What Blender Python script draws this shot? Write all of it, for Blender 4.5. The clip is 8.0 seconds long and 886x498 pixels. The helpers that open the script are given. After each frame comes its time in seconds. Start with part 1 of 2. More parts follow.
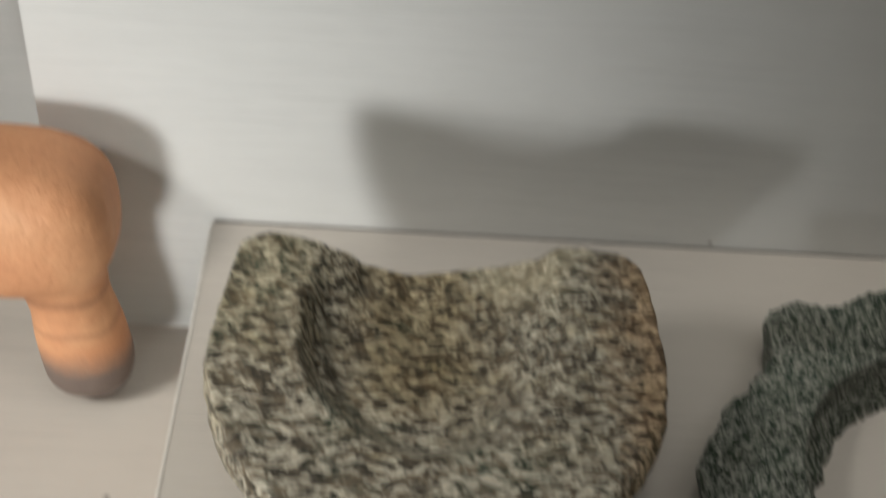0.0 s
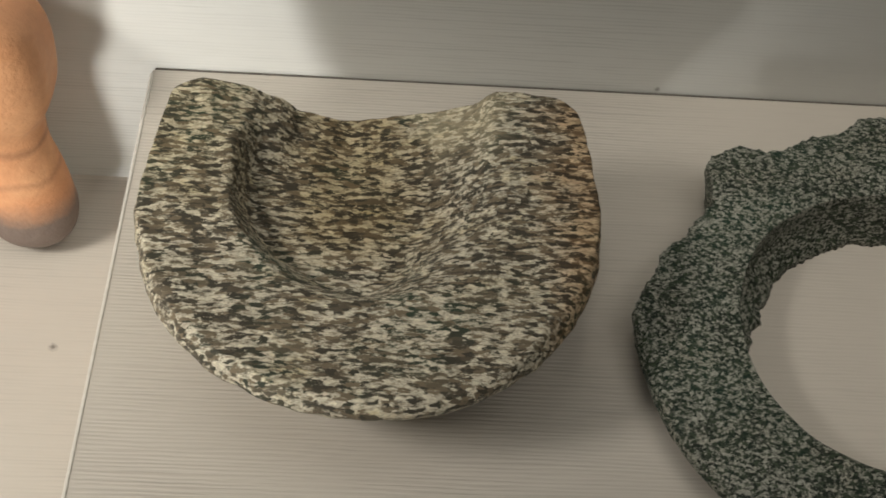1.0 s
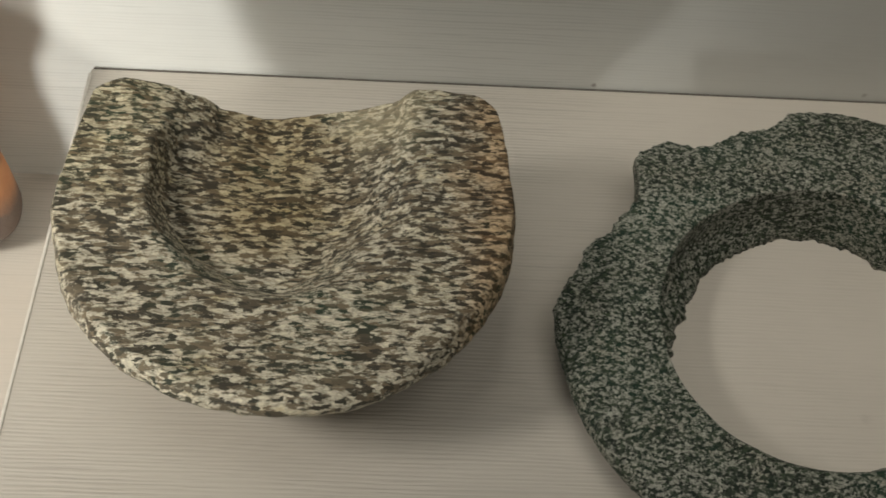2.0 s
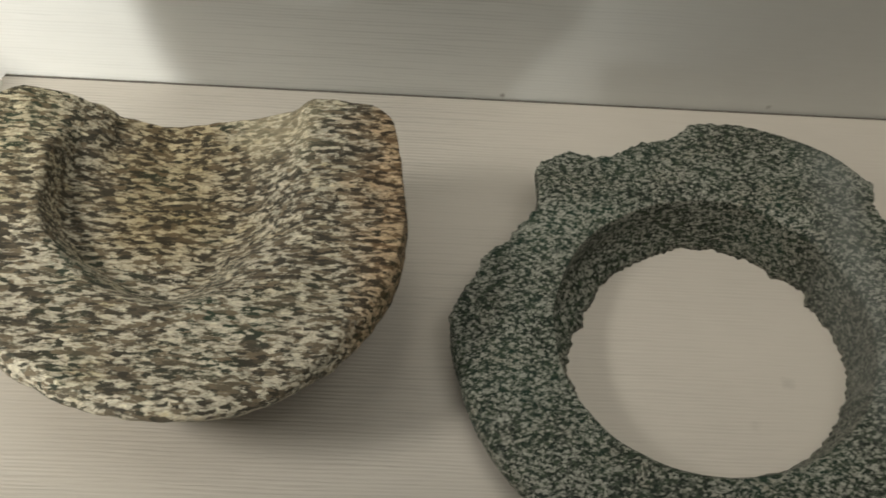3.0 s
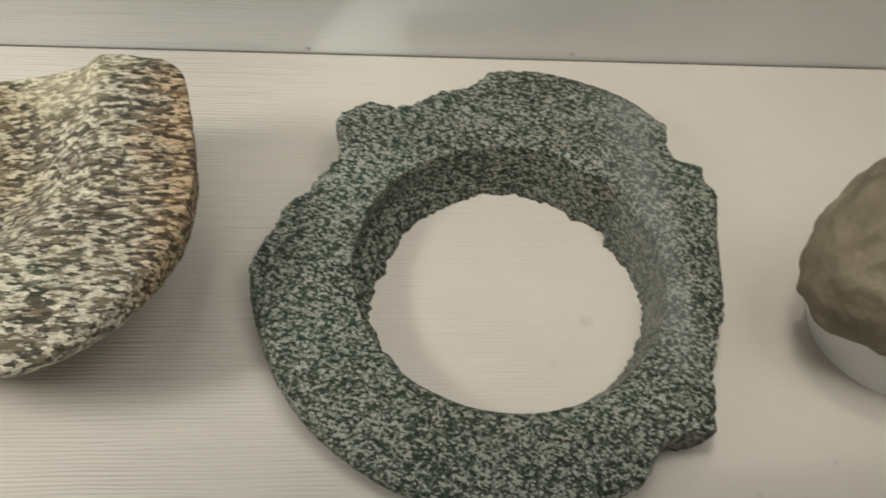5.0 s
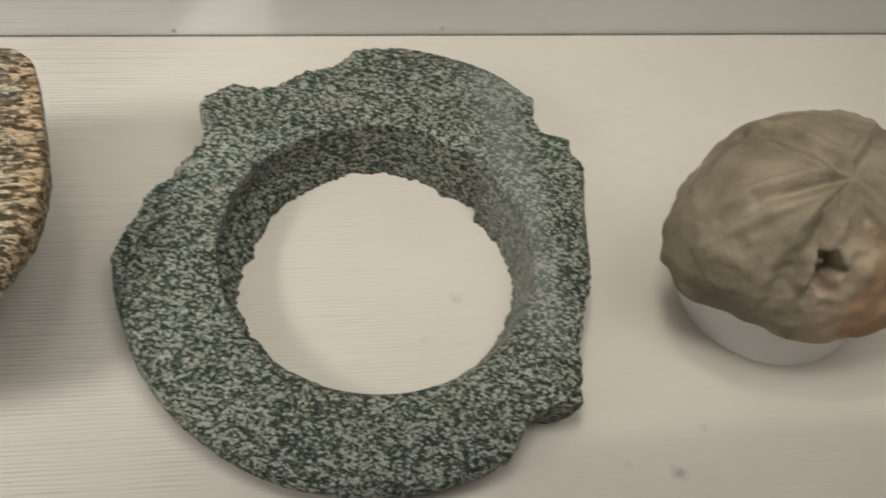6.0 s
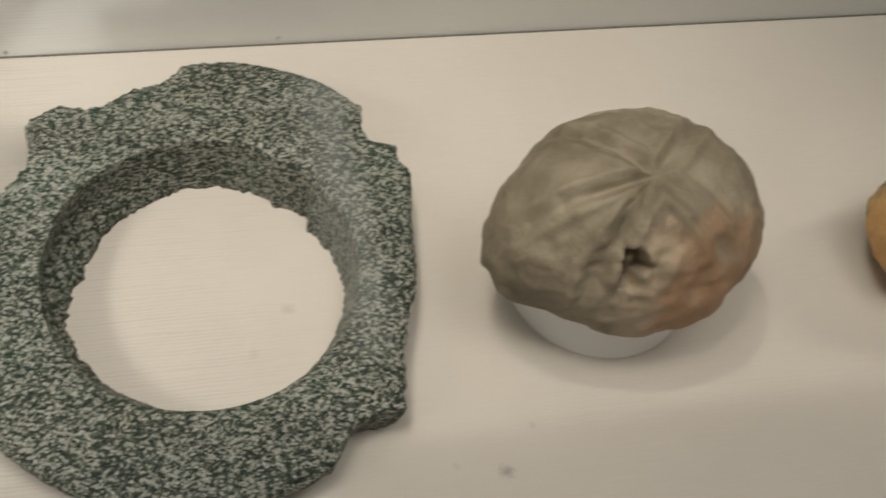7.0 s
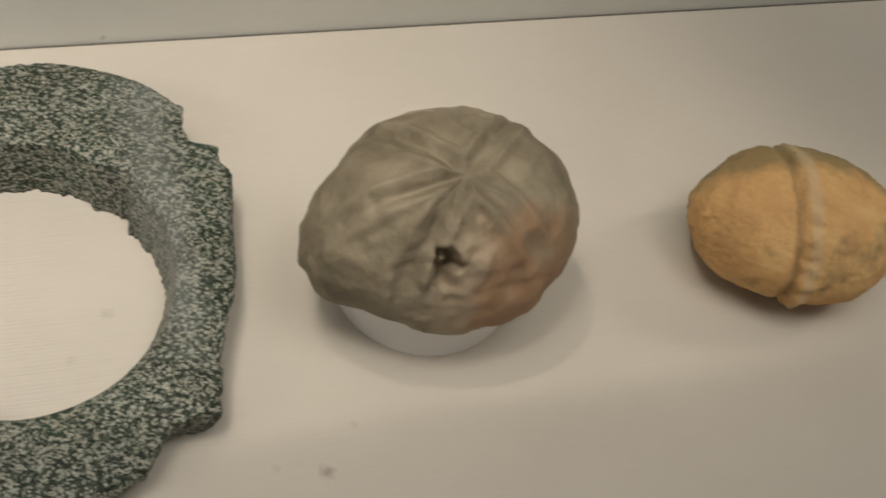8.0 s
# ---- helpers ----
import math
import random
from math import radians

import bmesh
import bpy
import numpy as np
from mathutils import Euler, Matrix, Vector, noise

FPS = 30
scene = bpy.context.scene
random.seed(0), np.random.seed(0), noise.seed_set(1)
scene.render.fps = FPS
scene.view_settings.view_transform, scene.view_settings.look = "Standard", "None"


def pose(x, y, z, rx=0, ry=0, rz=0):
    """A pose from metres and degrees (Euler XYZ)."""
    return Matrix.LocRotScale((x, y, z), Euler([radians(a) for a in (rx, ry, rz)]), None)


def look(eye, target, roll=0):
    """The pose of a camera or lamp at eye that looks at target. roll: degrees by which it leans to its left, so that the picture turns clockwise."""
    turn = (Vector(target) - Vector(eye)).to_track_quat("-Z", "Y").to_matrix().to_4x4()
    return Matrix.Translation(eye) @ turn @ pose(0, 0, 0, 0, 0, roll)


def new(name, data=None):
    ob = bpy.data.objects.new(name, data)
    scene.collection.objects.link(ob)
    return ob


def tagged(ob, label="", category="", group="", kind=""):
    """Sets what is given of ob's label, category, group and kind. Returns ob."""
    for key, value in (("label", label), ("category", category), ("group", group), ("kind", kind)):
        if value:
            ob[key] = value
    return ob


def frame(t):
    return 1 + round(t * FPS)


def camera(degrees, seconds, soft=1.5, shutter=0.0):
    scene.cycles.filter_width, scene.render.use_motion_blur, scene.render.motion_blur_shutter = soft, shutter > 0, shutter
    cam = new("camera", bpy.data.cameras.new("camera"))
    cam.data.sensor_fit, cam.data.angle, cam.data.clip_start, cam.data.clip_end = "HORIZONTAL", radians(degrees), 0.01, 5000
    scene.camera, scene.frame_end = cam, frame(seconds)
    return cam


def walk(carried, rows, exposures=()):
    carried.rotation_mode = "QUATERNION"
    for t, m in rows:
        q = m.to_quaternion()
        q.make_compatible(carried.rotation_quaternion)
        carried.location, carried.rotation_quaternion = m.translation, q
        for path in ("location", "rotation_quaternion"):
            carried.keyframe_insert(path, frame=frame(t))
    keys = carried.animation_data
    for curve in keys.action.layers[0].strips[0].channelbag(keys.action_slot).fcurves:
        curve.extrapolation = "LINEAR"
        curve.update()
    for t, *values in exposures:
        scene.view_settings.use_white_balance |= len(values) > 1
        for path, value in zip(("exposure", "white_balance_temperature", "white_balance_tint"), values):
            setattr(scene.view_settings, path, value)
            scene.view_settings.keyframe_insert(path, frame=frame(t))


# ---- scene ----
cam = camera(36.0, 8.0, soft=1.7, shutter=0.5)
PATH = [
    (0, (0.078, -0.431, 0.395), (0.149, 1.026, -0.974), 5.1),
    (0.2, (0.0827, -0.4286, 0.3903), (0.1791, 0.9505, -1.0519), 5.57),
    (0.5, (0.086, -0.427, 0.387), (0.2, 0.898, -1.106), 5.9),
    (1, (0.096, -0.432, 0.391), (0.197, 0.875, -1.12), 5.9),
    (2.3, (0.136, -0.434, 0.398), (0.211, 0.863, -1.123), 4.7),
    (2.5, (0.139, -0.435, 0.399), (0.243, 0.861, -1.121), 5.6),
    (3, (0.155, -0.437, 0.403), (0.276, 0.87, -1.106), 6.5),
    (3.5, (0.168, -0.442, 0.406), (0.322, 0.867, -1.098), 7.8),
    (4, (0.178, -0.445, 0.408), (0.384, 0.853, -1.1), 9.4),
    (4.2, (0.178, -0.446, 0.406), (0.401, 0.851, -1.1), 9.7),
    (5.3, (0.192, -0.446, 0.407), (0.514, 0.794, -1.129), 10.5),
    (5.5, (0.197, -0.444, 0.409), (0.541, 0.786, -1.129), 10.6),
    (6, (0.209, -0.444, 0.411), (0.601, 0.765, -1.134), 12.1),
    (6.5, (0.231, -0.444, 0.417), (0.655, 0.732, -1.144), 12.9),
    (7, (0.254, -0.448, 0.429), (0.714, 0.725, -1.124), 12.0),
    (7.5, (0.27, -0.45, 0.431), (0.807, 0.709, -1.108), 13.6),
    (8, (0.284, -0.452, 0.436), (0.881, 0.675, -1.105), 16.0),
]
walk(cam, [(t, look(eye, target, roll)) for t, eye, target, roll in PATH],
     exposures=[(0, -0.16, 6200, 9), (0.5, 0.06, 6500, 9), (1.2, 0.06, 6550, 8), (3.0, 0.30, 6500, 6), (4.2, 0.68, 6400, 6),
                (5.4, 1.06, 6250, 7), (6.2, 1.10, 6300, 7), (7.0, 1.14, 6500, 9), (8, 1.10, 6700, 9)])

# ---- world and light ----
world = bpy.data.worlds.new("gallery_dimness")
scene.world = world
world.use_nodes = True
world.node_tree.nodes["Background"].inputs[0].default_value = (0.9, 0.95, 1.0, 1)
world.node_tree.nodes["Background"].inputs[1].default_value = 0.07


def area_lamp(name, eye, target, size, watts, colour):
    data = bpy.data.lights.new(name, "AREA")
    data.shape, data.size, data.energy, data.color = "DISK", size, watts, colour
    ob = new(name, data)
    ob.matrix_world = look(eye, target)
    return ob


def spot_lamp(name, eye, target, cone, blend, size, watts, colour):
    data = bpy.data.lights.new(name, "SPOT")
    data.spot_size, data.spot_blend, data.shadow_soft_size = radians(cone), blend, size
    data.energy, data.color = watts, colour
    ob = new(name, data)
    ob.matrix_world = look(eye, target)
    return ob


# spots set by the cast shadows and the light pool, then added soft fill
spot_lamp("spot_from_left", (-0.74, -0.54, 0.80), (-0.13, -0.16, 0.0), 31.5, 0.9, 0.16, 49.0, (1.0, 0.94, 0.86))
spot_lamp("spot_low", (-0.50, -1.30, 0.10), (-0.05, 0.0, 0.085), 21.5, 1.0, 0.13, 64.0, (1.0, 0.98, 0.94))
spot_lamp("overhead_spot", (0.12, -0.12, 1.08), (0.40, -0.09, 0.0), 27.0, 0.7, 0.0015, 3.5, (1.0, 0.90, 0.77))
# soft fill added over the fossils, not a known fitting
spot_lamp("soft_fill_fossils", (0.15, -0.34, 0.88), (0.39, -0.08, 0.0), 26.0, 0.8, 0.10, 5.3, (1.0, 0.90, 0.78))
spot_lamp("spot_from_right", (1.15, -0.12, 0.50), (0.585, -0.16, 0.0), 15.0, 0.7, 0.06, 1.8, (1.0, 0.86, 0.70))
# broad overhead fill, added to lift the dark parts
area_lamp("overhead_fill", (-0.3, -0.6, 2.3), (0.1, -0.1, 0), 1.0, 3.6, (0.98, 0.99, 0.95))
area_lamp("overhead_fill_warm", (0.75, -0.75, 2.0), (0.55, -0.1, 0), 0.9, 5.2, (1.0, 0.96, 0.89))


# ---- materials ----
def material(name, rough=0.6, metal=0.0):
    m = bpy.data.materials.new(name)
    m.use_nodes = True
    b = m.node_tree.nodes["Principled BSDF"]
    b.inputs["Roughness"].default_value = rough
    b.inputs["Metallic"].default_value = metal
    return m, m.node_tree.nodes, m.node_tree.links, b


def coords(n, l, scale=(1, 1, 1)):
    tc, mp = n.new("ShaderNodeTexCoord"), n.new("ShaderNodeMapping")
    mp.inputs["Scale"].default_value = scale
    l.new(tc.outputs["Object"], mp.inputs["Vector"])
    return mp.outputs["Vector"]


def noise_node(n, l, vec, scale, detail=3, rough=0.55, distortion=0.0):
    t = n.new("ShaderNodeTexNoise")
    t.inputs["Scale"].default_value = scale
    t.inputs["Detail"].default_value = detail
    t.inputs["Roughness"].default_value = rough
    t.inputs["Distortion"].default_value = distortion
    l.new(vec, t.inputs["Vector"])
    return t.outputs["Fac"]


def ramp(n, l, fac, stops):
    r = n.new("ShaderNodeValToRGB")
    while len(r.color_ramp.elements) < len(stops):
        r.color_ramp.elements.new(0.5)
    for e, (p, c) in zip(r.color_ramp.elements, stops):
        e.position, e.color = p, (c, c, c, 1) if isinstance(c, float) else (*c, 1)
    l.new(fac, r.inputs["Fac"])
    return r.outputs["Color"]


def mix(n, l, fac, a, b, mode="MIX"):
    m = n.new("ShaderNodeMix")
    m.data_type, m.blend_type = "RGBA", mode
    for value, socket in ((fac, m.inputs[0]), (a, m.inputs[6]), (b, m.inputs[7])):
        if isinstance(value, (int, float)):
            socket.default_value = value
        elif isinstance(value, tuple):
            socket.default_value = (*value, 1)
        else:
            l.new(value, socket)
    return m.outputs[2]


def bump(n, l, b, height, strength, distance, before=None):
    k = n.new("ShaderNodeBump")
    k.inputs["Strength"].default_value, k.inputs["Distance"].default_value = strength, distance
    l.new(height, k.inputs["Height"])
    if before:
        l.new(before, k.inputs["Normal"])
    l.new(k.outputs["Normal"], b.inputs["Normal"])
    return k.outputs["Normal"]


def maths(n, l, op, a, b=0.0):
    m = n.new("ShaderNodeMath")
    m.operation = op
    for value, socket in ((a, m.inputs[0]), (b, m.inputs[1])):
        if isinstance(value, (int, float)):
            socket.default_value = value
        else:
            l.new(value, socket)
    return m.outputs[0]


def ribbed_fabric(name, axis, colour, relief, marks=(), pitch=0.0017):
    """Wall covering with fine ribs that run along x; axis: the one across the ribs; marks: x, y, radius of small smudges."""
    m, n, l, b = material(name, 0.72)
    vec = coords(n, l)
    sep = n.new("ShaderNodeSeparateXYZ")
    l.new(vec, sep.inputs[0])
    wobble = noise_node(n, l, coords(n, l, (6, 40, 40)), 3.0, 2)
    across = maths(n, l, "ADD", sep.outputs[axis], maths(n, l, "MULTIPLY", wobble, 0.0034))
    rib = maths(n, l, "SINE", maths(n, l, "MULTIPLY", across, 2 * math.pi / pitch))
    cloudy = noise_node(n, l, vec, 14.0, 3)
    worn = ramp(n, l, noise_node(n, l, vec, 9.0, 3), [(0.36, 0.12), (0.60, 1.0)])
    rib = maths(n, l, "MULTIPLY", rib, worn)
    pressed = ramp(n, l, maths(n, l, "ADD", sep.outputs["X"], maths(n, l, "MULTIPLY", cloudy, 0.15)), [(0.26, 1.0), (0.40, 0.04)])
    rib = maths(n, l, "MULTIPLY", rib, pressed)
    streak = noise_node(n, l, coords(n, l, (14, 520, 520)), 1.0, 4, 0.65)
    streak = maths(n, l, "MULTIPLY", maths(n, l, "MULTIPLY", maths(n, l, "SUBTRACT", streak, 0.5), 4.0), maths(n, l, "MULTIPLY", worn, pressed))
    rib = maths(n, l, "ADD", maths(n, l, "MULTIPLY", rib, 0.55), streak)
    strand = noise_node(n, l, coords(n, l, (60, 900, 900)), 1.0, 3)
    cloud = noise_node(n, l, vec, 7.0, 5)
    tone = mix(n, l, ramp(n, l, cloud, [(0.3, 0.0), (0.7, 1.0)]), tuple(c * 0.9 for c in colour), colour)
    tone = mix(n, l, 0.14, tone, mix(n, l, strand, (0.45, 0.42, 0.38), (1.0, 1.0, 1.0)), "MULTIPLY")
    # shade of the rib valleys, painted in as a darker tone
    tone = mix(n, l, ramp(n, l, maths(n, l, "MULTIPLY", rib, -0.5), [(0.0, 0.0), (0.45, 0.36)]), tone, tuple(c * 0.55 for c in colour))
    ragged = noise_node(n, l, vec, 330.0, 3)
    for x, y, z, r, amount in marks:
        d = n.new("ShaderNodeVectorMath")
        d.operation = "DISTANCE"
        l.new(vec, d.inputs[0])
        d.inputs[1].default_value = (x, y, z)
        reach = maths(n, l, "ADD", maths(n, l, "DIVIDE", d.outputs["Value"], r), maths(n, l, "MULTIPLY", ragged, 0.9))
        tone = mix(n, l, maths(n, l, "MULTIPLY", ramp(n, l, reach, [(0.55, 1.0), (1.0, 0.0)]), amount), tone, (0.16, 0.14, 0.12))
    l.new(tone, b.inputs["Base Color"])
    height = maths(n, l, "ADD", rib, maths(n, l, "MULTIPLY", strand, 0.7))
    bump(n, l, b, height, relief, 0.0003)
    return m


def speckled_stone(name, stretch, size, dark, light, stain, stain_amount, green, rough, share, soften=0.05):
    """Coarse-grained stone: interlocking crystals, each dark or pale by chance, with ragged borders; share: how many are dark."""
    m, n, l, b = material(name, rough)
    b.inputs["Specular IOR Level"].default_value = 0.2
    vec = coords(n, l, stretch)
    jitter = n.new("ShaderNodeTexNoise")
    jitter.inputs["Scale"].default_value, jitter.inputs["Detail"].default_value = size * 1.3, 5.0
    l.new(vec, jitter.inputs["Vector"])
    push = n.new("ShaderNodeVectorMath")
    push.operation = "MULTIPLY_ADD"
    l.new(jitter.outputs["Color"], push.inputs[0])
    push.inputs[1].default_value = (1.5 / size,) * 3
    l.new(vec, push.inputs[2])
    cells = n.new("ShaderNodeTexVoronoi")
    cells.inputs["Scale"].default_value = size
    l.new(push.outputs[0], cells.inputs["Vector"])
    chance = n.new("ShaderNodeSeparateColor")
    l.new(cells.outputs["Color"], chance.inputs[0])
    small = noise_node(n, l, vec, size * 1.25, 6.0, 0.72)
    large = noise_node(n, l, coords(n, l), 26.0, 3.0)
    patch = noise_node(n, l, coords(n, l, (1, 1.6, 1.2)), 38.0, 2.0)
    drift = noise_node(n, l, vec, size * 0.35, 3.0)
    value = maths(n, l, "ADD", maths(n, l, "MULTIPLY", chance.outputs[0], 0.40), maths(n, l, "MULTIPLY", maths(n, l, "SUBTRACT", maths(n, l, "MULTIPLY", small, 1.3), 0.15), 0.60))
    value = maths(n, l, "ADD", value, maths(n, l, "MULTIPLY", maths(n, l, "SUBTRACT", drift, 0.5), 0.18))
    value = maths(n, l, "ADD", value, maths(n, l, "MULTIPLY", maths(n, l, "SUBTRACT", large, 0.5), 0.12))
    mask = ramp(n, l, value, [(share - soften, 0.0), (share, 0.35), (share + soften, 1.0)])
    pale = mix(n, l, ramp(n, l, patch, [(0.5, 0.0), (0.66, stain_amount)]), light, stain)
    seams = n.new("ShaderNodeTexVoronoi")
    seams.feature = "DISTANCE_TO_EDGE"
    seams.inputs["Scale"].default_value = size * 0.8
    l.new(push.outputs[0], seams.inputs["Vector"])
    mask = maths(n, l, "MULTIPLY", mask, ramp(n, l, seams.outputs["Distance"], [(0.0, 0.45), (0.07, 1.0)]))
    pale = mix(n, l, chance.outputs[1], pale, tuple(c * 0.62 for c in light))
    pale = mix(n, l, ramp(n, l, small, [(0.45, 0.0), (0.7, 0.8)]), pale, tuple(min(c * 1.4, 0.85) for c in light))
    deep = mix(n, l, ramp(n, l, large, [(0.48, 0.0), (0.66, 1.0)]), dark, green)
    deep = mix(n, l, ramp(n, l, chance.outputs[2], [(0.4, 0.0), (0.9, 1.0)]), deep, (dark[0] * 3.2, dark[1] * 2.9, dark[2] * 2.6))
    l.new(mix(n, l, mask, deep, pale), b.inputs["Base Color"])
    grain = noise_node(n, l, coords(n, l), 900.0, 2.0)
    first = bump(n, l, b, mask, 0.15, 0.0004)
    bump(n, l, b, grain, 0.3, 0.0004, first)
    l.new(ramp(n, l, small, [(0.3, rough - 0.1), (0.7, rough + 0.15)]), b.inputs["Roughness"])
    return m


def earthy(name, stops, scale, blotch, blotch_at, rough, relief=0.0006):
    """Weathered fossil or clay: a mottled ramp of colours with blotches of another."""
    m, n, l, b = material(name, rough)
    base = ramp(n, l, noise_node(n, l, coords(n, l), scale, 6.0, 0.62, 0.4), stops)
    spots = noise_node(n, l, coords(n, l), scale * 0.8, 4.0, 0.6)
    fine = noise_node(n, l, coords(n, l), scale * 14, 4.0, 0.65)
    tone = mix(n, l, ramp(n, l, spots, [(blotch_at, 0.0), (blotch_at + 0.12, 0.85)]), base, blotch)
    tone = mix(n, l, 0.35, tone, mix(n, l, fine, (0.55, 0.52, 0.5), (1.25, 1.25, 1.25)), "MULTIPLY")
    l.new(tone, b.inputs["Base Color"])
    first = bump(n, l, b, fine, 0.5, relief)
    bump(n, l, b, noise_node(n, l, coords(n, l), scale * 3.5, 5.0), 0.5, relief * 2.5, first)
    return m


FLOOR = -0.068
fabric_flat = ribbed_fabric("ribbed_fabric_flat", "Y", (0.62, 0.575, 0.51), 0.45, [(0.383, -0.227, 0.0, 0.0065, 0.55), (0.397, -0.209, 0.0, 0.0035, 0.2), (0.365, -0.222, 0.0, 0.004, 0.15), (0.3148, -0.1465, 0.0, 0.006, 0.2), (0.2995, -0.165, 0.0, 0.005, 0.12)])
fabric_low = ribbed_fabric("ribbed_fabric_low", "Y", (0.62, 0.575, 0.51), 0.08, [(-0.0335, -0.0975, FLOOR, 0.0042, 0.9)])
fabric_wall = ribbed_fabric("ribbed_fabric_wall", "Z", (0.70, 0.70, 0.67), 0.16, [(0.2135, 0.0, 0.002, 0.0028, 0.7), (0.331, 0.0, 0.003, 0.003, 0.4)])
# recess wall: a darker copy of the ribbed wall fabric
shade_cloth = ribbed_fabric("darker_wall_fabric", "Z", (0.50, 0.49, 0.46), 0.1)
paint, pn, pl, pb = material("dull_white_paint", 0.7)
pl.new(ramp(pn, pl, noise_node(pn, pl, coords(pn, pl), 5.0, 5.0), [(0.3, (0.60, 0.58, 0.55)), (0.7, (0.68, 0.66, 0.63))]), pb.inputs["Base Color"])
# turned fabric edge, coloured paler to paint in its highlight
edge_highlight, en, el, eb = material("fabric_edge_painted_highlight", 0.6)
el.new(ramp(en, el, noise_node(en, el, coords(en, el), 300.0, 3.0), [(0.3, (0.62, 0.59, 0.53)), (0.7, (0.74, 0.71, 0.65))]), eb.inputs["Base Color"])
seam_felt, sn, sl, sb = material("dark_felt", 0.95)
sl.new(ramp(sn, sl, noise_node(sn, sl, coords(sn, sl), 400.0, 3.0), [(0.3, (0.09, 0.08, 0.07)), (0.7, (0.17, 0.15, 0.13))]), sb.inputs["Base Color"])
mortar_stone = speckled_stone("banded_gneiss", (1.0, 2.8, 2.1), 290.0, (0.058, 0.051, 0.038), (0.65, 0.58, 0.45), (0.52, 0.43, 0.23), 0.8, (0.040, 0.058, 0.038), 0.55, 0.54, 0.055)
ring_stone = speckled_stone("green_diorite", (1.0, 1.2, 1.2), 860.0, (0.013, 0.020, 0.014), (0.345, 0.345, 0.297), (0.27, 0.235, 0.175), 0.6, (0.010, 0.033, 0.021), 0.5, 0.54, 0.08)


# ---- building helpers ----
def part(name, bm, mat, parent=None, label="", smooth=True):
    """Links a bmesh as one mesh object, under a thing or on its own."""
    bmesh.ops.recalc_face_normals(bm, faces=bm.faces)
    me = bpy.data.meshes.new(name)
    bm.to_mesh(me)
    bm.free()
    me.materials.append(mat)
    if smooth:
        me.polygons.foreach_set("use_smooth", [True] * len(me.polygons))
    ob = new(name, me)
    if parent:
        ob.parent = parent
    if label:
        ob["label"] = label
    return ob


def box(lo, hi, bevel=0.0, segments=2):
    bm = bmesh.new()
    size = Vector(hi) - Vector(lo)
    bmesh.ops.create_cube(bm, size=1, matrix=Matrix.Translation((Vector(lo) + Vector(hi)) / 2) @ Matrix.Diagonal((*size, 1)))
    if bevel:
        bmesh.ops.bevel(bm, geom=bm.edges[:], offset=bevel, segments=segments, affect="EDGES", profile=0.5)
    return bm


def smoothstep(a, b, x):
    t = min(1.0, max(0.0, (x - a) / (b - a)))
    return t * t * (3 - 2 * t)


def round_table(pairs, angle):
    """Value at an angle (degrees) between (angle, value) pairs that go once round."""
    a = angle % 360
    for (a0, v0), (a1, v1) in zip(pairs, pairs[1:] + [(pairs[0][0] + 360, pairs[0][1])]):
        for s in (a, a + 360):
            if a0 <= s < a1:
                return v0 + (v1 - v0) * (s - a0) / (a1 - a0)
    return pairs[0][1]


def rings_mesh(rows, closed=False):
    """A mesh from rows of points, each row a closed loop; closed: the last row joins the first, else the ends are capped."""
    bm = bmesh.new()
    loops = [[bm.verts.new(p) for p in row] for row in rows]
    pairs = list(zip(loops, loops[1:] + ([loops[0]] if closed else [])))
    if not closed:
        pairs = list(zip(loops, loops[1:]))
    for a, b in pairs:
        for i in range(len(a)):
            j = (i + 1) % len(a)
            bm.faces.new((a[i], a[j], b[j], b[i]))
    if not closed:
        for loop in (loops[0], loops[-1]):
            mid = bm.verts.new(sum((v.co for v in loop), Vector()) / len(loop))
            for i in range(len(loop)):
                bm.faces.new((loop[i], loop[(i + 1) % len(loop)], mid))
    return bm


# ---- the display case ----
tagged(part("wall_back", box((-0.067, 0.0, FLOOR), (1.3, 0.03, 0.75)), fabric_wall, smooth=False), "pale grey ribbed fabric back wall of the case", "wall", kind="structure")
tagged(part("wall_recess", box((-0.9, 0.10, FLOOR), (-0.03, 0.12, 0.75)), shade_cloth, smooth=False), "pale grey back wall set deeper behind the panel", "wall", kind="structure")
tagged(part("floor", box((-0.9, -0.36, FLOOR - 0.03), (1.3, 0.12, FLOOR)), fabric_low, smooth=False), "pale grey ribbed fabric floor of the case", "floor", kind="structure")
platform = tagged(part("platform", box((0.0, -0.34, FLOOR), (1.25, -0.0013, 0.0), 0.0006), fabric_flat, smooth=False), "raised display platform covered in pale ribbed fabric", "platform", kind="structure")
tagged(part("ground", box((-1.6, -2.2, -1.0), (2.2, 0.5, -0.95)), paint, smooth=False), "dull pale floor of the gallery", "floor", kind="structure")
tagged(part("wall_north", box((-1.6, 0.5, -1.0), (2.2, 0.6, 2.5)), paint, smooth=False), "plain pale gallery wall", "wall", kind="structure")
tagged(part("wall_south", box((-1.6, -2.3, -1.0), (2.2, -2.2, 2.5)), paint, smooth=False), "plain pale gallery wall", "wall", kind="structure")
tagged(part("wall_west", box((-1.7, -2.2, -1.0), (-1.6, 0.5, 2.5)), paint, smooth=False), "plain pale gallery wall", "wall", kind="structure")
tagged(part("wall_east", box((2.2, -2.2, -1.0), (2.3, 0.5, 2.5)), paint, smooth=False), "plain pale gallery wall", "wall", kind="structure")
tagged(part("ceiling", box((-1.7, -2.3, 2.5), (2.3, 0.6, 2.6)), paint, smooth=False), "plain pale gallery ceiling", "ceiling", kind="structure")
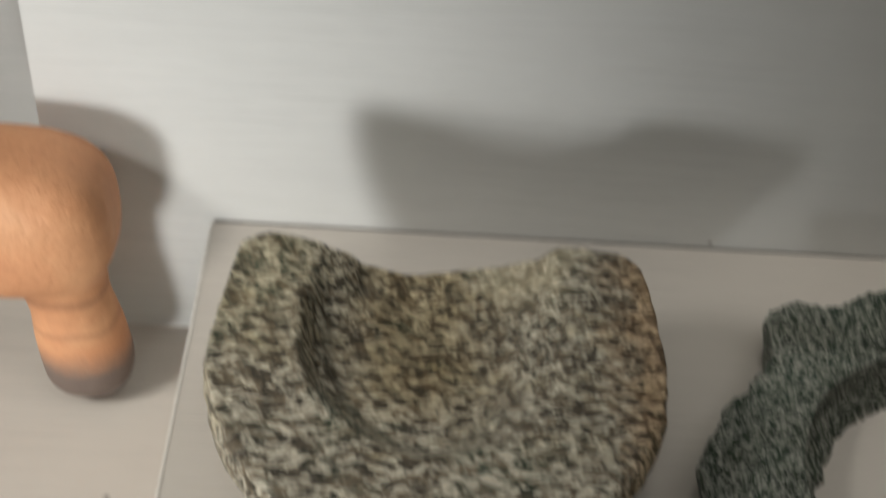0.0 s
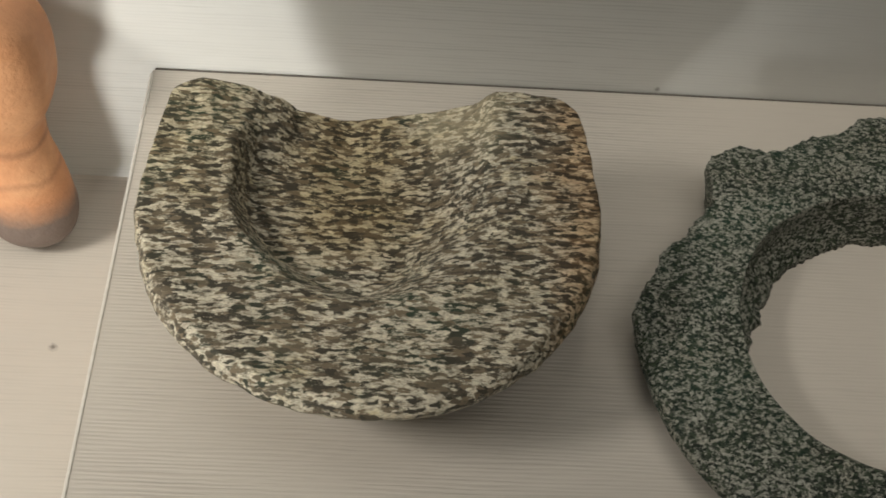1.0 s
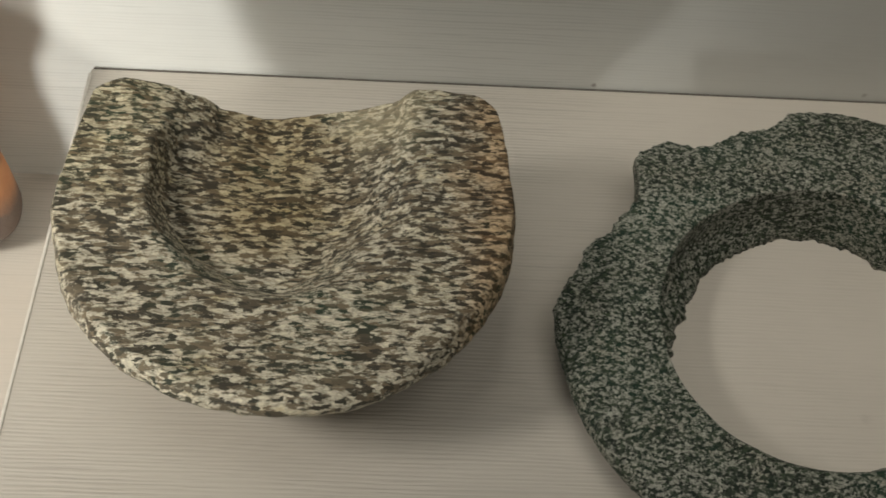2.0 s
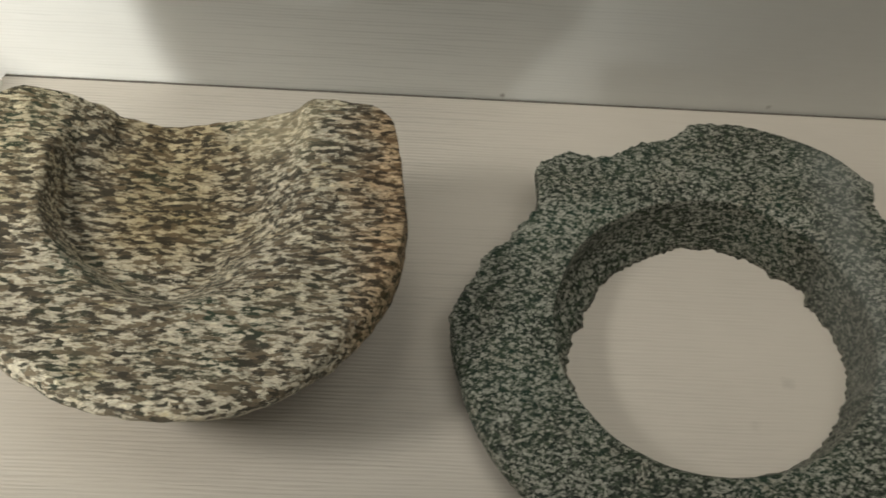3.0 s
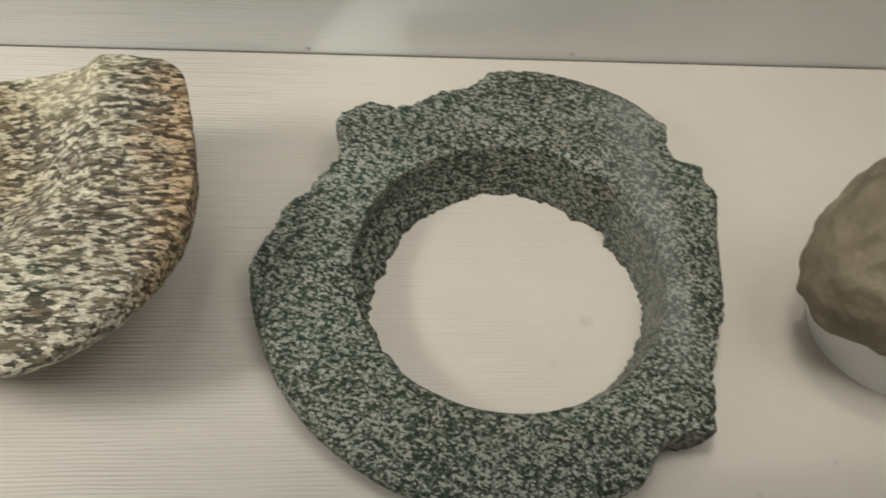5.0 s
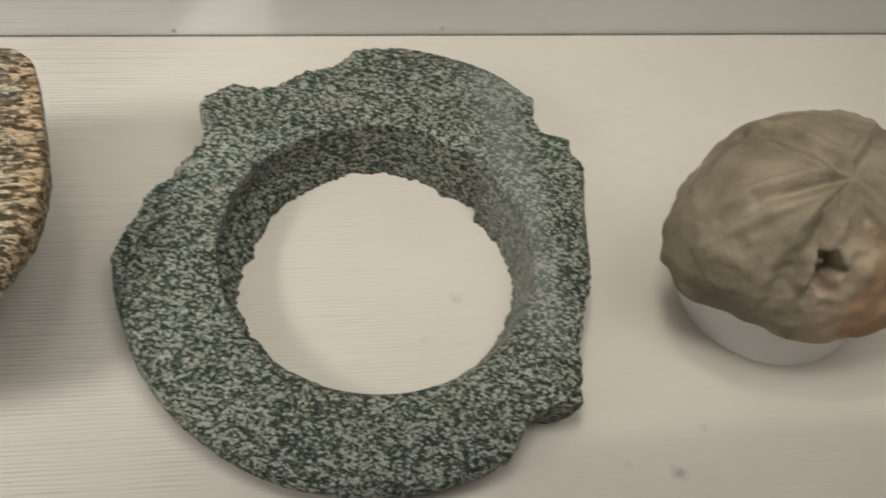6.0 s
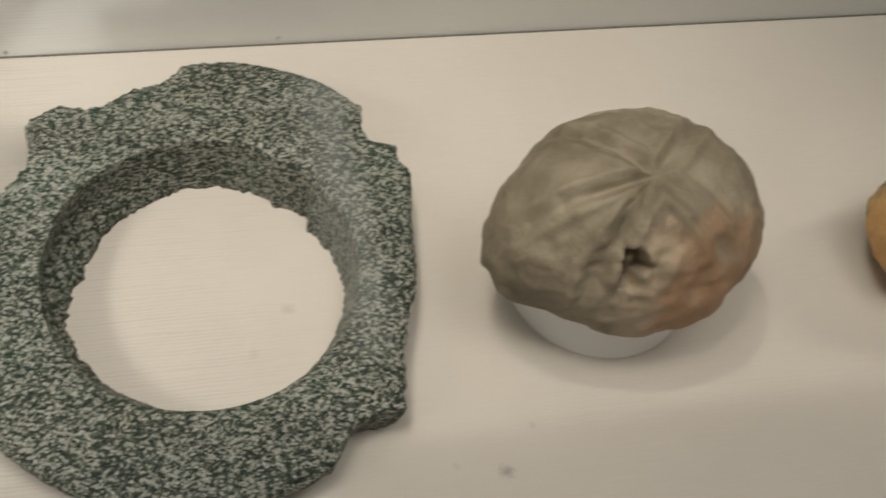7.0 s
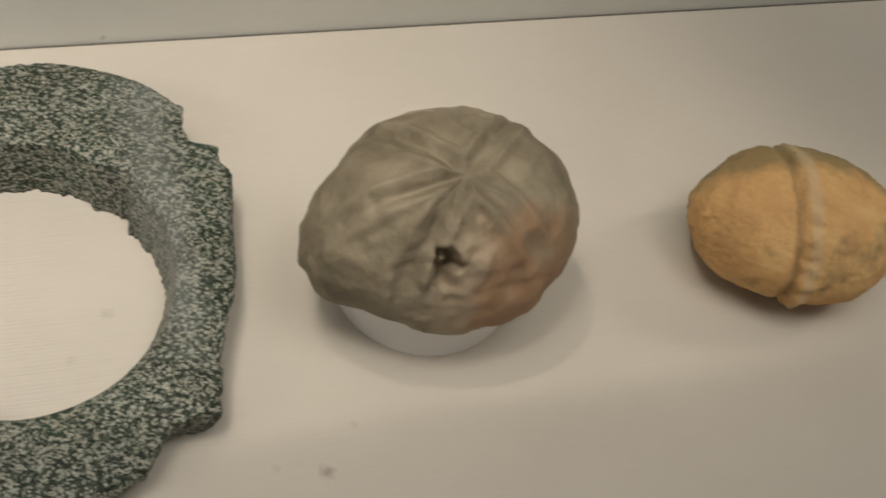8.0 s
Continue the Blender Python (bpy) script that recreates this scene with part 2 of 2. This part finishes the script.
tagged(part("trim", box((-0.0006, -0.338, -0.012), (0.0007, -0.004, 0.0004), 0.0003), edge_highlight, smooth=False), "turned edge of the platform covering with its highlight painted pale", "trim", kind="structure")
tagged(part("trim_seam", box((0.001, -0.0012, -0.006), (1.2, -0.0001, -0.0004)), seam_felt, smooth=False), "thin dark seam between platform and back wall", "trim", kind="structure")
# unseen board, added only to block the overhead spot in front of the fossils
tagged(part("light_cut_board", box((0.02, -0.25, 0.90), (0.42, -0.135, 0.905)), paint, smooth=False), "unseen pale board added to cut the front of the light pool", "lamp shield", kind="structure")
tagged(part("case_plinth", box((-0.9, -0.36, -0.95), (1.3, 0.12, FLOOR - 0.03)), paint, smooth=False), "pale painted plinth under the case", "plinth", kind="structure")


# ---- the stone mortar ----
# how far its back edge is worn down, from one horn to the other
BACK_X = (0.036, 0.045, 0.055, 0.0615, 0.067, 0.0857, 0.1015, 0.1135, 0.129, 0.1345)
BACK_DROP = (0.0, 0.16, 0.42, 0.64, 1.02, 1.22, 1.0, 0.8, 0.5, 0.0)


def mortar():
    cx, cy, steps = 0.095, -0.130, 260

    def outline(a, s):
        c, d = math.cos(a), math.sin(a)
        if d < 0:
            e, hx, hy = 2.0, 0.0758, 0.0765
        else:
            e, hx, hy = 10.0, 0.0758 - 0.0085 * d, 0.0520
        hx += 0.0013 * smoothstep(0.2, -0.8, c)
        r = (abs(c / hx) ** e + abs(d / hy) ** e) ** (-1 / e)
        r *= 1 + 0.010 * noise.noise((c * 2.2, d * 2.2, 3.1)) + 0.004 * noise.noise((c * 11, d * 11, 1.1))
        return cx + r * c * s, cy + r * d * s

    def top(x, y):
        z = 0.0638 + 0.085 * (y - cy)
        # round hollow that runs out through the back edge, steep on one flank and worn smooth on the other
        dx, dy = x - 0.0945, y + 0.124
        pinch = 1 + 0.10 * smoothstep(0.012, 0.045, dy)
        rho = math.hypot(dx * pinch, min(dy, 0.0) * 1.0)
        side = 0.5 + 0.5 * dx / max(rho, 1e-4)
        w = 0.0075 + 0.025 * smoothstep(0.45, 1.0, side) + 0.009 * smoothstep(0.0, -0.03, dy)
        deep = 1 - smoothstep(0.0475 - w, 0.0475, rho + 0.0012 * noise.noise((x * 60, y * 60, 2)))
        chipped = 0.0012 * noise.noise((x * 110, 3.0, 0.0)) + 0.0008 * noise.noise((x * 330, 1.0, 0.0))
        rear = float(np.interp(x + chipped, BACK_X, BACK_DROP))
        back = smoothstep(0.010, 0.040, dy)
        deep = deep * (1 - back) + rear * back
        z -= 0.0155 * deep * (0.80 + 0.20 * max(0.0, 1 - (rho / 0.0475) ** 2))
        return z + 0.0006 * noise.noise((x * 70, y * 70, 0)) + 0.0012 * noise.noise((x * 22, y * 22, 5))

    edge = 0.0500
    rows = []
    for full, slim, z in ((0.74, 0.42, 0.0), (0.78, 0.46, 0.0008), (0.83, 0.54, 0.006), (0.88, 0.665, 0.015), (0.925, 0.765, 0.025), (0.96, 0.865, 0.036), (0.983, 0.95, 0.0445), (0.996, 0.992, edge)):
        row = []
        for i in range(steps):
            a = 2 * math.pi * i / steps
            row.append((*outline(a, full + (slim - full) * smoothstep(0.25, -0.45, math.sin(a))), z))
        rows.append(row)
    # rounded shoulder, then the worn top
    for k in range(1, 8):
        t = k / 7 * math.pi / 2
        row = []
        for i in range(steps):
            a = 2 * math.pi * i / steps
            wide = 0.012 + 0.038 * smoothstep(0.1, -0.4, math.sin(a))
            x, y = outline(a, 1.0 - wide * (1 - math.cos(t)))
            xi, yi = outline(a, 1.0 - wide)
            low = min(edge, top(xi, yi) - 0.004)
            row.append((x, y, low + (top(xi, yi) - low) * math.sin(t)))
        rows.append(row)
    for k in range(1, 56):
        row = []
        for i in range(steps):
            a = 2 * math.pi * i / steps
            wide = 0.012 + 0.038 * smoothstep(0.1, -0.4, math.sin(a))
            x, y = outline(a, (1.0 - wide) * (1 - k / 56))
            row.append((x, y, top(x, y)))
        rows.append(row)
    bm = rings_mesh(rows)
    for v in bm.verts:
        if v.co.z > 0.004:
            v.co += Vector((noise.noise(v.co * 130), noise.noise(v.co * 130 + Vector((9, 0, 0))), noise.noise(v.co * 130 + Vector((0, 9, 0))))) * 0.0007
            v.co += Vector((v.co.x - cx, v.co.y - cy, 0.0)) * (0.006 * noise.noise(v.co * 240))
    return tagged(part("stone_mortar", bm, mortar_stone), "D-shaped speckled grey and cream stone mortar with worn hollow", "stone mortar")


# ---- the broken stone ring ----
RIM = [(0, 0.0865), (7, 0.0885), (18, 0.0945), (22, 0.0935), (26, 0.096), (31, 0.0900), (36, 0.0918), (40, 0.1003), (52, 0.1002), (72, 0.0980),
       (81, 0.0960), (86, 0.0930), (91, 0.0855), (99, 0.0842), (108, 0.0802), (113, 0.0812), (119, 0.0892), (129, 0.0896), (133, 0.080), (139, 0.0742),
       (146, 0.0747), (155, 0.0762), (162, 0.0818), (167, 0.0815), (172, 0.0845), (180, 0.0898), (197, 0.0905), (225, 0.0960), (250, 0.100), (275, 0.1010),
       (294, 0.1005), (299, 0.0950), (304, 0.0920), (309, 0.0960), (313, 0.1005), (318, 0.0955), (323, 0.0900), (333, 0.0850), (345, 0.0855)]


LOW = [(5, 0.0527), (22, 0.0522), (33, 0.0518), (38, 0.0553), (44, 0.0545), (54, 0.0534), (58, 0.0550), (67, 0.0552), (91, 0.0549), (115, 0.0509), (137, 0.0493), (163, 0.0475), (185, 0.0530), (230, 0.0530), (332, 0.0516)]


LIP = [(0, 0.0590), (60, 0.0590), (79, 0.0590), (101, 0.0580), (123, 0.0574), (145, 0.0570), (160, 0.0562), (187, 0.0567), (202, 0.0578), (215, 0.0585), (250, 0.0590)]


def stone_ring():
    cx, cy, steps = 0.278, -0.134, 540
    ix, iy = 0.2815, -0.1405

    def plane(x, y):
        return 0.0250 + 0.04 * (x - 0.275) + 0.06 * (y + 0.135)

    rows = [[] for _ in range(30)]
    for i in range(steps):
        deg = 360 * i / steps
        a = radians(deg)
        c, d = math.cos(a), math.sin(a)
        broken = smoothstep(60, 85, deg) * (1 - smoothstep(176, 190, deg)) + smoothstep(288, 296, deg) * (1 - smoothstep(340, 355, deg)) + smoothstep(8, 20, deg) * (1 - smoothstep(38, 46, deg))
        rough = 0.0009 * broken + 0.0003
        ro = round_table(RIM, deg) + rough * noise.noise((c * 34, d * 34, 1)) + rough * 0.9 * noise.noise((c * 80, d * 80, 2))
        outer = Vector((cx + ro * c, cy + ro * d))
        it = round_table(LIP, deg) + 0.0004 * noise.noise((c * 4, d * 4, 7))
        inner_top = Vector((ix + it * c, iy + it * d))
        chip = 0.0016 * noise.noise((c * 9, d * 9, 4)) + 0.0012 * noise.noise((c * 26, d * 26, 6))
        ib = round_table(LOW, deg) + chip
        inner_low = Vector((0.2850 + ib * c, -0.1372 + ib * d))
        foot = Vector((cx + (ro - 0.0165 + 0.010 * broken) * c, cy + (ro - 0.0165 + 0.010 * broken) * d))
        crisp = smoothstep(52, 80, deg) * (1 - smoothstep(205, 235, deg))
        prof = []
        prof.append((inner_low, 0.0))
        prof.append((inner_low.lerp(inner_top, 0.10), 0.0025))
        for k in range(1, 8):
            t = k / 8
            steep = 1 - (1 - t) ** 2.6
            q = inner_low.lerp(inner_top, 0.10 + 0.90 * (t ** 1.2 * 0.89 * (1 - crisp) + (steep + 0.22 * math.sin(math.pi * t) ** 1.5) * crisp))
            prof.append((q, 0.0025 + (plane(q.x, q.y) - 0.0065) * t))
        # rounded inner lip, softer towards the right where it is worn
        soft = (0.0025 + 0.0035 * (0.5 + 0.5 * math.cos(a))) * (1 - 0.75 * crisp)
        for k in range(0, 5):
            t = k / 4 * math.pi / 2
            q = inner_top + (outer - inner_top).normalized() * soft * (1 - math.cos(t) * 1.0)
            prof.append((q, plane(q.x, q.y) - soft * 0.55 * (1 - math.sin(t))))
        start = inner_top + (outer - inner_top).normalized() * soft
        shoulder = 0.0045 * (1 - max(broken, smoothstep(30, 50, deg) * (1 - smoothstep(80, 90, deg)))) + 0.0010
        for k in range(1, 8):
            q = start.lerp(outer - (outer - inner_top).normalized() * shoulder, k / 7)
            dip = 0.0022 * (k / 7) ** 2
            prof.append((q, plane(q.x, q.y) - dip + 0.0005 * noise.noise((q.x * 90, q.y * 90, 3))))
        zt = prof[-1][1]
        for k in range(1, 4):
            t = k / 3 * math.pi / 2
            q = outer - (outer - inner_top).normalized() * shoulder * (1 - math.sin(t))
            prof.append((q, zt - (0.006 - 0.0045 * broken) * (1 - math.cos(t))))
        zs = prof[-1][1]
        for k in range(1, 5):
            t = k / 5
            w = rough * 1.2 * noise.noise((c * 40, d * 40, 8 + 3 * t))
            q = outer.lerp(foot, t ** 1.5) + Vector((c, d)) * w
            prof.append((q, zs * (1 - t)))
        prof.append((foot, 0.0))
        prof.append((foot.lerp(inner_low, 0.5), 0.0))
        for row, (q, z) in zip(rows, prof):
            row.append((q.x, q.y, max(0.0, z)))
    bm = rings_mesh([r for r in rows if r], closed=True)
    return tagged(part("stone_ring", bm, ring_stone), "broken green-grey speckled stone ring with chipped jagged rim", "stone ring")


# ---- fossils ----
URCHIN = [(0, 1.04), (18, 1.035), (38, 0.985), (60, 0.985), (75, 1.0), (100, 1.0), (118, 0.955), (135, 0.885), (160, 0.92), (190, 1.03), (212, 1.03), (236, 0.94), (262, 0.955), (285, 1.01), (305, 1.02), (330, 1.03)]
PETALS = (52, 127, 192, 236, 306)
# nodules and folds round the pit: place, half widths, height
KNOBS = [(-0.0105, -0.0275, 0.0016, 0.0018, 0.007), (-0.030, -0.031, 0.0022, 0.006, 0.0022), (0.003, -0.030, 0.0032, 0.003, 0.0022), (-0.009, -0.0125, 0.0018, 0.006, 0.0020),
         (-0.015, -0.017, 0.0022, 0.005, -0.0014), (-0.004, -0.019, 0.002, 0.006, -0.0014), (-0.036, -0.006, 0.0022, 0.005, 0.0020), (-0.041, -0.007, 0.0022, 0.005, -0.0018), (-0.028, -0.006, 0.002, 0.004, 0.0014)]

urchin_stone = earthy("grey_fossil", [(0.25, (0.142, 0.118, 0.077)), (0.45, (0.235, 0.197, 0.136)), (0.6, (0.305, 0.26, 0.185)), (0.8, (0.425, 0.365, 0.27))], 30.0, (0.50, 0.42, 0.31), 0.60, 0.75)
yellow_stone = earthy("ochre_fossil", [(0.25, (0.40, 0.235, 0.09)), (0.45, (0.60, 0.35, 0.14)), (0.6, (0.66, 0.42, 0.18)), (0.8, (0.72, 0.54, 0.29))], 34.0, (0.20, 0.15, 0.07), 0.55, 0.75)
terracotta = earthy("terracotta", [(0.25, (0.46, 0.19, 0.085)), (0.5, (0.62, 0.30, 0.145)), (0.75, (0.70, 0.40, 0.21))], 16.0, (0.42, 0.22, 0.11), 0.66, 0.6, 0.0008)


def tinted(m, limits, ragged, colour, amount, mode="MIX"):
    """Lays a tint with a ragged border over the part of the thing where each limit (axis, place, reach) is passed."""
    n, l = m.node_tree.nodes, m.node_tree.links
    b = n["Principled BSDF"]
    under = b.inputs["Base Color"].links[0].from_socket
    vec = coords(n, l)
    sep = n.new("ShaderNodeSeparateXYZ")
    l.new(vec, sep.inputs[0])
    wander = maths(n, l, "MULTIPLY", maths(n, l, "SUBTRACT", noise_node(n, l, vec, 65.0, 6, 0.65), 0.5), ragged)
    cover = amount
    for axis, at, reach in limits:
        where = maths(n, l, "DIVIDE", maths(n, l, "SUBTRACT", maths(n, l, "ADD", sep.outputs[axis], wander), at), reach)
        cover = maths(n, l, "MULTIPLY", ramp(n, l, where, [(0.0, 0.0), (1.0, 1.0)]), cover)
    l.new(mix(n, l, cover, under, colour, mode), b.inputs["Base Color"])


# iron-stained flank of the grey fossil, olive crust and pale beads on the ochre one, clay foot darker towards the
# bottom
tinted(urchin_stone, [("Y", -0.012, -0.018), ("X", -0.014, 0.022)], 0.06, (0.38, 0.20, 0.10), 0.7)
tinted(urchin_stone, [("Y", -0.016, -0.012), ("X", -0.022, 0.010), ("X", 0.012, -0.012)], 0.07, (0.45, 0.37, 0.27), 0.5)
tinted(yellow_stone, [("Y", 0.003, 0.012)], 0.035, (0.21, 0.165, 0.075), 0.8)
tinted(yellow_stone, [("X", -0.0075, 0.003), ("X", 0.001, -0.003)], 0.012, (0.58, 0.46, 0.30), 0.5)
# the groove beside the beads, its shade deepened with dark brown colour
tinted(yellow_stone, [("X", -0.0125, 0.002), ("X", -0.0075, -0.002)], 0.006, (0.20, 0.125, 0.055), 0.6)
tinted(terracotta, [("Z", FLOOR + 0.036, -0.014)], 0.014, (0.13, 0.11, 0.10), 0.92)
# shade in the creases below the body, painted as two dark bands
tinted(terracotta, [("Z", 0.0, -0.003), ("Z", -0.007, 0.003)], 0.010, (0.22, 0.09, 0.04), 0.5)
tinted(terracotta, [("Z", -0.020, -0.0025), ("Z", -0.0255, 0.0025)], 0.009, (0.28, 0.12, 0.055), 0.4)
tinted(mortar_stone, [("X", 0.148, 0.014)], 0.04, (0.90, 0.66, 0.46), 0.7, "MULTIPLY")
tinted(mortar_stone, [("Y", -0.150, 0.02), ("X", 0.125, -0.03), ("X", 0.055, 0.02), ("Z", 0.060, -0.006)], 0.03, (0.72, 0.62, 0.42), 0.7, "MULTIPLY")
tinted(mortar_stone, [("Y", -0.108, 0.012), ("X", 0.108, 0.008), ("X", 0.142, -0.010)], 0.035, (0.74, 0.64, 0.42), 0.26)
tinted(mortar_stone, [("X", 0.062, -0.025), ("Y", -0.150, 0.03)], 0.05, (1.0, 0.94, 0.74), 0.5, "MULTIPLY")
# worn flank of the hole, its bluish sheen painted in as a paler colour
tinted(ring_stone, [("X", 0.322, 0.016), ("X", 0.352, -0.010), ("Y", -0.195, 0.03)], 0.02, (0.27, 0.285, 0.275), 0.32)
acrylic, an, al, ab = material("frosted_acrylic", 0.30)
ab.inputs["Base Color"].default_value = (0.97, 0.96, 0.95, 1)
ab.inputs["Transmission Weight"].default_value = 0.25
ab.inputs["IOR"].default_value = 1.49


def sea_urchin():
    steps, levels = 300, 96
    pit = Vector((-0.0105, -0.0290))
    rows = []
    for k in range(1, levels):
        f = k / levels
        row = []
        for i in range(steps):
            deg = 360 * i / steps
            a = radians(deg)
            phi = f * math.pi
            r = 0.0535 * round_table(URCHIN, deg) * math.sin(phi) ** 0.82
            z = 0.047 * math.cos(phi) if phi < math.pi / 2 else 0.016 * math.cos(phi)
            x, y = r * math.cos(a), (0.75 if math.sin(a) > 0 else 0.82) * r * math.sin(a)
            if phi < math.pi / 2 + 0.3:
                near = min(abs((deg - p + 180) % 360 - 180) for p in PETALS)
                w = math.radians(near) * max(r, 0.004)
                fade = smoothstep(0.0, 0.006, r) * (1 - 0.55 * smoothstep(0.035, 0.06, r))
                z -= (0.0030 if abs(deg - 271) > 45 else 0.0016) * fade * (0.6 + 0.8 * noise.noise((x * 60, y * 60, 1))) * math.exp(-(w / 0.0024) ** 2) * 1.35
                z += 0.0021 * fade * math.exp(-((w - 0.0062) / 0.0026) ** 2)
            row.append(Vector((x, y, z)))
        rows.append(row)
    rows.reverse()
    bm = rings_mesh(rows)
    for v in bm.verts:
        p = v.co
        n1 = noise.noise(p * 30 + Vector((0, 7, 0))) * 0.0022 + noise.noise(p * 55) * 0.0018 + noise.noise(p * 110 + Vector((4, 0, 0))) * 0.0013 + noise.noise(p * 240 + Vector((0, 0, 5))) * 0.0007
        v.co = p * (1 + n1 / max(p.length, 0.01))
        if p.z > 0:
            d = math.hypot(p.x - pit.x, (p.y - pit.y) * 1.15)
            sunk = 0.011 * (1 - smoothstep(0.0036, 0.0058, d + 0.0026 * noise.noise(p * 260)))
            sunk -= 0.0013 * math.exp(-((d - 0.0075) / 0.0035) ** 2) * (0.3 + 1.6 * noise.noise(p * 190)) + 0.0012 * math.exp(-(d / 0.018) ** 2) * noise.noise(p * 260)
            for kx, ky, wide, tall, high in KNOBS:
                sunk -= high * math.exp(-((p.x - kx) / wide) ** 2 - ((p.y - ky) / tall) ** 2) * (0.8 + 0.9 * noise.noise(p * 220))
            v.co += Vector((0.0, 0.55, -0.83)) * sunk
    ob = part("fossil_sea_urchin", bm, urchin_stone)
    ob.matrix_world = pose(0.4358, -0.1535, 0.0455, 18, 0, 0)
    return tagged(ob, "grey-brown domed fossil sea urchin with orange patch and pit", "fossil")


def acrylic_ring():
    rows = []
    for r, z in ((0.0350, 0.0004), (0.03515, 0.0), (0.03635, 0.0), (0.0365, 0.0004), (0.0365, 0.0255), (0.03635, 0.026), (0.03515, 0.026), (0.0350, 0.0255)):
        rows.append([(0.4395 + r * math.cos(2 * math.pi * i / 96), -0.1480 + r * math.sin(2 * math.pi * i / 96), z) for i in range(96)])
    bm = rings_mesh(rows, closed=True)
    ob = part("display_ring", bm, acrylic)
    ob.visible_shadow = False
    return tagged(ob, "short frosted acrylic ring stand under the grey fossil", "display stand")


def ochre_fossil():
    steps, levels = 200, 90
    rows = []
    for k in range(1, levels):
        phi = math.pi * k / levels
        row = []
        for i in range(steps):
            a = 2 * math.pi * i / steps
            x, y, z = 0.046 * math.cos(phi), 0.0360 * math.sin(phi) * math.cos(a), 0.0275 * math.sin(phi) * math.sin(a)
            p = Vector((x, y, z))
            s = x + 0.004
            g = -0.0030 * (0.6 + 1.2 * noise.noise(p * 80)) * math.exp(-((s + 0.0055) / 0.0020) ** 2) + 0.0010 * math.exp(-(s / 0.0036) ** 2) * (0.5 + 0.35 * math.sin(a * 23 + 2 * noise.noise(p * 60)) + 2.2 * noise.noise(p * 190)) - 0.0002 * math.exp(-((s - 0.0065) / 0.0025) ** 2)
            g += noise.noise(p * 45) * 0.0016 + noise.noise(p * 170) * 0.0006 + noise.noise(p * 420) * 0.0005 - abs(noise.noise(p * 260 + Vector((3, 0, 0)))) * 0.0005
            row.append(p * (1 + g / 0.03))
        rows.append(row)
    ob = part("fossil_heart_urchin", rings_mesh(rows), yellow_stone)
    ob.matrix_world = pose(0.5965, -0.1600, 0.0270, 0, 0, -14)
    return tagged(ob, "rounded ochre fossil heart urchin with pale beaded groove", "fossil")


def figure():
    bm = bmesh.new()

    def blob(at, size, power=2.6, turn=None):
        made = bmesh.ops.create_icosphere(bm, subdivisions=4, radius=1.0)["verts"]
        for v in made:
            p = v.co.normalized()
            q = Vector([math.copysign(abs(t) ** (2 / power), t) for t in p])
            q = Vector((q.x * size[0], q.y * size[1], q.z * size[2]))
            v.co = Vector(at) + (turn @ q if turn else q)

    blob((-0.083, -0.033, 0.0285), (0.0515, 0.029, 0.0315), 3.2)
    for k in range(11):
        t = k / 10
        r = 0.0188 + 0.0006 * t - 0.0022 * math.exp(-((t - 0.40) / 0.24) ** 2)
        blob((-0.0565 + 0.0058 * t, -0.038 + 0.002 * t, 0.012 - 0.0625 * t), (r, r * 0.92, 0.0175), 2.2)
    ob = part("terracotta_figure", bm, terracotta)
    mod = ob.modifiers.new("melt", "REMESH")
    mod.mode, mod.voxel_size, mod.use_smooth_shade = "VOXEL", 0.0022, True
    sm = ob.modifiers.new("soften", "SMOOTH")
    sm.iterations, sm.factor = 6, 0.5
    return tagged(ob, "smooth orange terracotta figure with rounded body and stubby leg", "terracotta figure")


mortar()
stone_ring()
sea_urchin()
acrylic_ring()
ochre_fossil()
figure()
